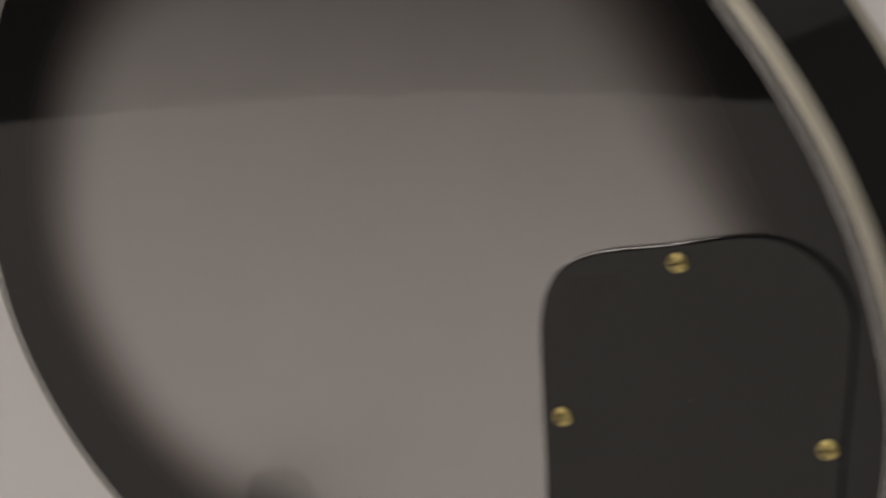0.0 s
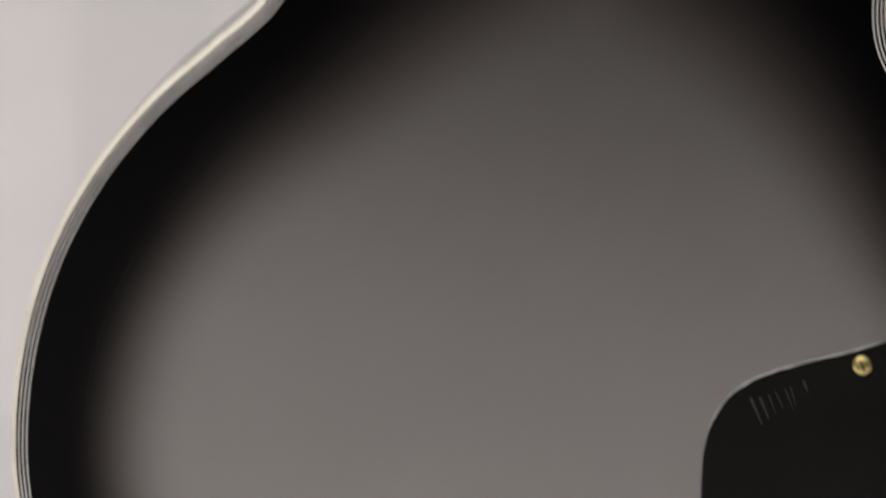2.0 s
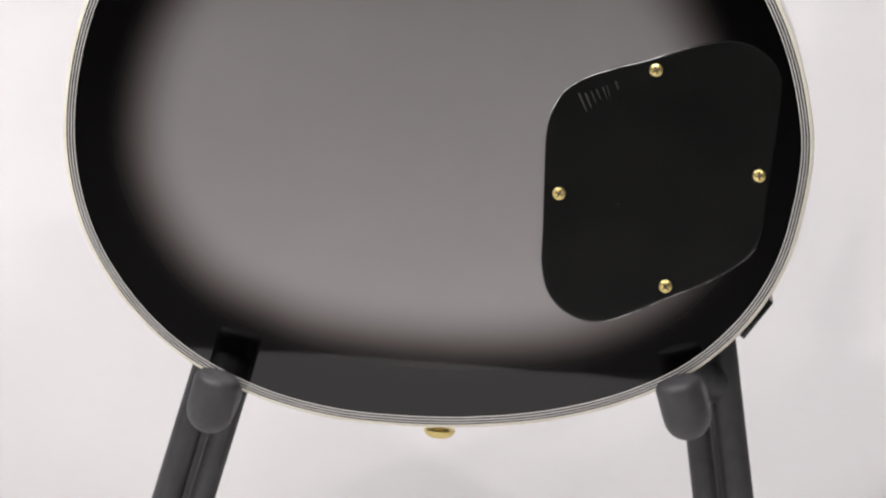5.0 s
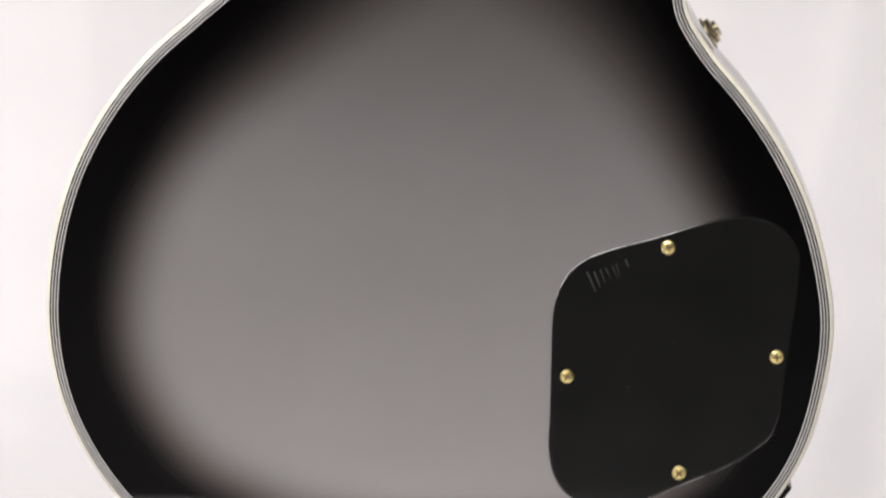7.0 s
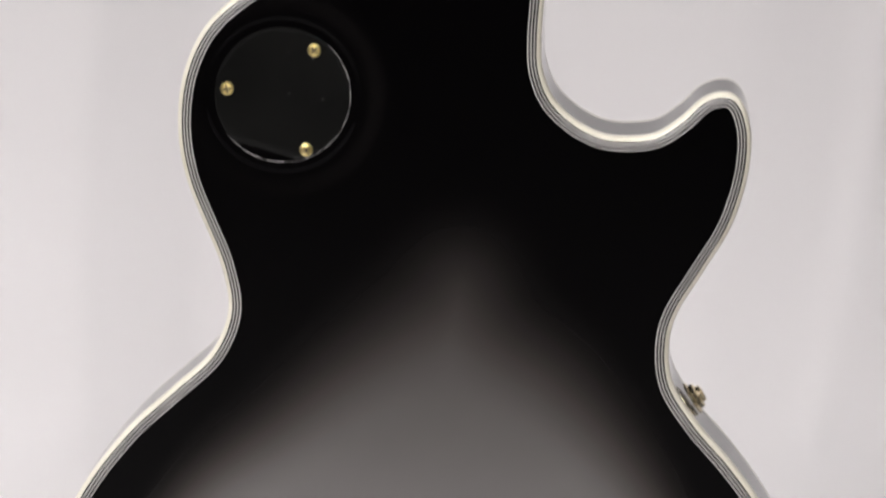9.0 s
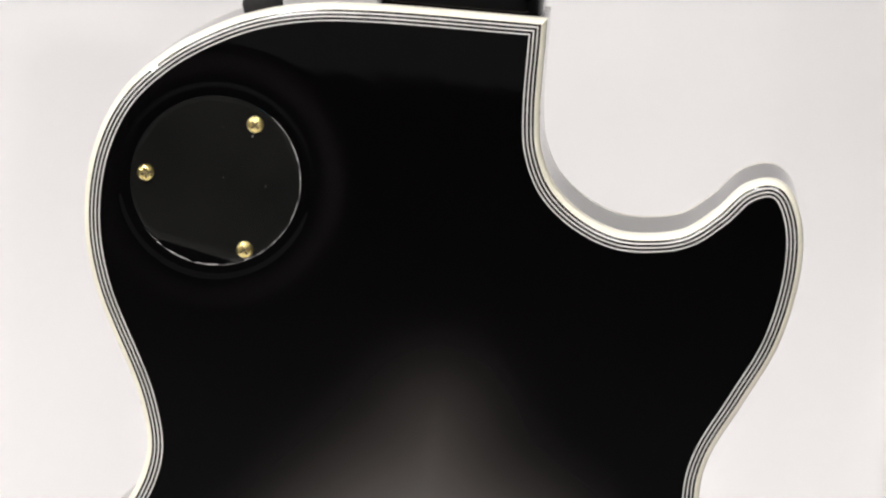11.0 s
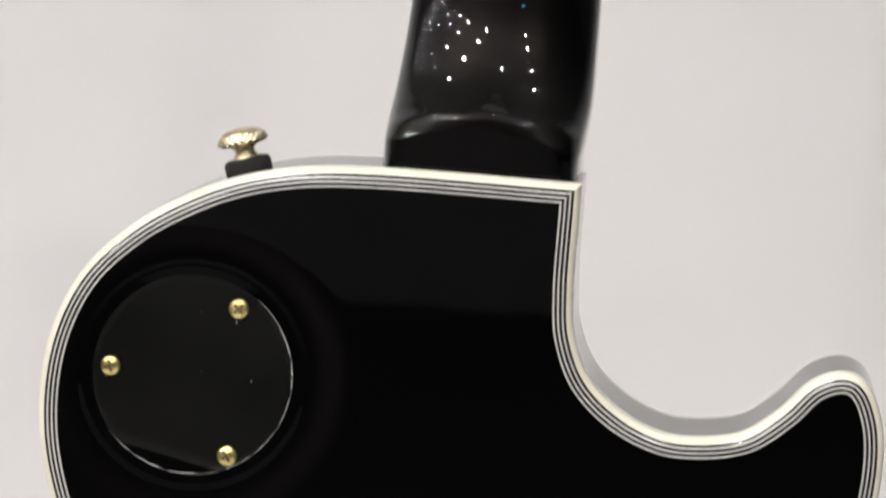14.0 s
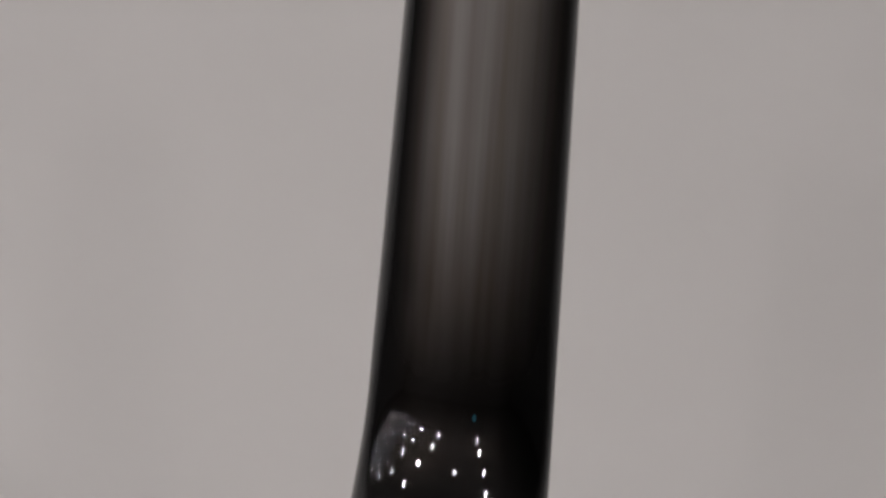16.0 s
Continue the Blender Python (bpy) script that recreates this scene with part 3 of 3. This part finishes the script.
def strap_button(m, plating):
    """A mushroom button: flange, waist and a domed cap with beaded ridges, on a felt washer."""
    prof = [(0, 0.003), (0.0040, 0.003), (0.0041, 0.0045), (0.0037, 0.0052), (0.0030, 0.0057), (0.0028, 0.0064), (0.0030, 0.0073), (0.0040, 0.0080), (0.0060, 0.0083)]
    first_bead = len(prof)
    for k in range(19):
        a = math.pi / 2 * k / 18
        prof.append((0.0069 * math.cos(a) ** 0.8 if k < 18 else 0.0, 0.0089 + 0.0041 * math.sin(a)))
    beads = lambda k, a: 0.045 * math.cos(22 * a + math.pi * ((k - first_bead) // 3)) * (1.0 if (k - first_bead) % 3 else 0.35) if first_bead <= k < first_bead + 14 else 0.0
    b = part("strap_button", lathe(prof, m, 132, beads), plating, guitar, "beaded gold strap button")
    part("felt_washer", lathe([(0, -0.001), (0.0060, -0.001), (0.0065, 0.0002), (0.0066, 0.0030), (0.0060, 0.0042), (0.0045, 0.0046), (0, 0.0046)], m, 40), MAT_FELT, b, "black felt washer")
    return b


strap_button(rim_pose(-0.0645, 0.4306, 0.0135, -0.30, 1.0), MAT_PALE)
strap_button(rim_pose(0.0115, 0.0010, 0.036, 0.02, -1.0), MAT_GOLD)

jm = rim_pose(0.1010, 0.2577, 0.026, 0.80, 0.60) @ Matrix.Scale(0.98, 4)
jack = part("output_jack", lathe([(0, 0), (0.0072, 0), (0.0072, 0.0009), (0.0060, 0.0013), (0, 0.0013)], jm, 32), MAT_PALE, guitar, "gold jack socket on the side")
part("nut", lathe([(0, 0.0012), (0.0056, 0.0012), (0.0056, 0.0030), (0.0050, 0.0036), (0, 0.0036)], jm, 6), MAT_PALE, jack, "gold hexagonal nut")
part("bushing", lathe([(0.0028, 0.0034), (0.0036, 0.0034), (0.0036, 0.0052), (0.0028, 0.0052), (0.0026, 0.0035)], jm, 24), MAT_PALE, jack)

sm = rim_pose(0.1478, 0.0618, 0.027, 0.84, -0.54)
bm = box_bm((-0.0105, -0.013, -0.0006), (0.0105, 0.013, 0.0018), 0.0007)
bmesh.ops.transform(bm, matrix=sm, verts=bm.verts[:])
part("side_plate", bm, MAT_COVER, guitar, "small black plate on the side")


# ---- the neck ----
def heel_depth(z):
    """How far the neck's back has run in from the flat of the heel at height z."""
    n, total = 160, 0.0
    for k in range(n):
        q = 0.446 + (z - 0.446) * (k + 0.5) / n
        total += min(1.15 * smooth_step(0.4508, 0.4534, q), 2.33 * math.exp(-max(q - 0.45, 0.0) / 0.0118))
    return total * max(z - 0.446, 0.0) / n


def neck_row(z):
    """Left and right edge, back and front depth, and squareness of the neck's section at z."""
    up = smooth_step(0.446, 0.485, z)
    far = max(z - 0.478, 0.0)
    left = -0.0288 + 0.0033 * up + 0.028 * far
    right = 0.0264 + 0.0018 * smooth_step(0.44, 0.465, z) - 0.0065 * far
    return left, right, 0.0105 + heel_depth(z) + 0.012 * far, 0.0520, 8.0 - 5.0 * smooth_step(0.452, 0.515, z)


def neck():
    zs = [0.4345, 0.4355, 0.4375] + [0.440 + 0.0006 * k for k in range(30)] + [0.4585 + 0.0023 * k for k in range(24)] + [0.516 + 0.02 * k for k in range(16)]
    bm, rows, fade = bmesh.new(), [], []
    steps = 56
    for z in zs:
        l, r, yb, yf, sq = neck_row(z)
        c, hw = (l + r) / 2, (r - l) / 2
        ring = []
        for i in range(steps + 1):
            a = math.pi * i / steps
            ca, sa = math.cos(a), math.sin(a)
            x = c - hw * math.copysign(abs(ca) ** (2 / sq), ca)
            y = yf - (yf - yb) * abs(sa) ** (2 / sq)
            y += 0.0069 * ((x - c) / hw) ** 2 * abs(sa) ** (2 / sq) * smooth_step(0.446, 0.456, z) * (1 - smooth_step(0.480, 0.620, z))
            ridge = 0.006 * ((x - c) / hw) ** 2 * smooth_step(0.436, 0.452, z) * (1 - smooth_step(0.46, 0.50, z))
            ring.append(bm.verts.new((x, y, z - ridge)))
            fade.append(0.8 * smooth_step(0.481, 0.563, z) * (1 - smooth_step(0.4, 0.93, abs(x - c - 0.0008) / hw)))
        rows.append(ring)
    for a, b in zip(rows, rows[1:]):
        for i in range(steps):
            bm.faces.new((a[i], a[i + 1], b[i + 1], b[i]))
        bm.faces.new((a[steps], a[0], b[0], b[steps]))
    bm.faces.new(rows[0]), bm.faces.new(rows[-1])
    bmesh.ops.recalc_face_normals(bm, faces=bm.faces[:])
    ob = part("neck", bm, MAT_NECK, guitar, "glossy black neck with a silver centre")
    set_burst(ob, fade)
    bm = bmesh.new()
    cut = []
    for z in (0.49, 0.52, 0.60, 0.70, 0.816):
        l, r, *_ = neck_row(z)
        l, r = l + 0.001, r - 0.001
        cut.append([bm.verts.new((x, y, z)) for x, y in ((l, 0.0522), (l, 0.0585), ((l + r) / 2, 0.0598), (r, 0.0585), (r, 0.0522))])
    for a, b in zip(cut, cut[1:]):
        for i in range(5):
            bm.faces.new((a[i], a[(i + 1) % 5], b[(i + 1) % 5], b[i]))
    bm.faces.new(cut[0]), bm.faces.new(cut[-1])
    bmesh.ops.recalc_face_normals(bm, faces=bm.faces[:])
    part("fretboard", bm, MAT_ROSEWOOD, guitar, "dark wooden fretboard", smooth=False)


neck()


# ---- the stand ----
def guitar_stand():
    s = thing("guitar_stand", ROOT, "black tubular guitar stand with foam-covered arms", "guitar stand")
    base = -STAND_H + 0.004
    for side, ax, az, lx, reach in ((-1, -0.0860, 0.0070, -0.0935, 0.040), (1, 0.1215, 0.0225, 0.1370, 0.028)):
        leg = lambda z: lx + side * (0.0072 + 0.215 * (-0.03 - z))
        y = 0.075
        for name, dx, dy, r in (("leg", side * 0.0056, 0.0, 0.0068), ("inner_leg", -side * 0.0100, 0.004, 0.0060)):
            part(name, tube([(leg(0.2) + dx * 0.6, y + dy, 0.2), (leg(0.03) + dx, y + dy, 0.03), (leg(base + 0.012) + dx, y + dy, base + 0.012)], r), MAT_FOAM, s, "foam-covered black leg tube")
            part("foot", lathe([(0, 0), (r + 0.003, 0), (r + 0.004, 0.004), (r + 0.003, 0.022), (r, 0.026), (0, 0.026)], Matrix.Translation((leg(base) + dx, y + dy, base)), 28), MAT_STEEL, s, "black rubber foot")
        part("bracket", box_bm((leg(0.05) - 0.016, y - 0.004, 0.034), (leg(0.05) + 0.013, y + 0.012, 0.062), 0.003), MAT_STEEL, s, "black steel bracket")
        elbow = spline([(leg(az), y, az - 0.004), ((leg(az) + ax) / 2 - 0.002, y - 0.008, az - 0.002), (ax - 0.003, y - 0.03, az), (ax - 0.001, 0.02, az)], n=6)
        lip = 0.0035 if side < 0 else -0.0065
        rest = spline([(ax, 0.0, az), (ax, 0.006 - reach, az), (ax + 0.2 * lip, -reach - 0.004, az + 0.004), (ax + lip, -reach - 0.006, az + 0.019)], n=4)
        part("arm", tube([*elbow, *rest], 0.0102, round_end=0.0034), MAT_FOAM, s, "foam-covered rest arm with an upturned tip")
        part("rear_leg", tube([(leg(0.17), y + 0.02, 0.17), (leg(base) - side * 0.004, 0.20, base + 0.012)], 0.0095), MAT_STEEL, s, "thin black rear leg")
        part("foot", lathe([(0, 0), (0.014, 0), (0.014, 0.02), (0, 0.024)], Matrix.Translation((leg(base) - side * 0.004, 0.20, base)), 28), MAT_STEEL, s, "black rubber foot")
    part("crossbar", tube([(-0.112, 0.075, 0.12), (0.122, 0.075, 0.12)], 0.009), MAT_STEEL, s)
    return s


guitar_stand()
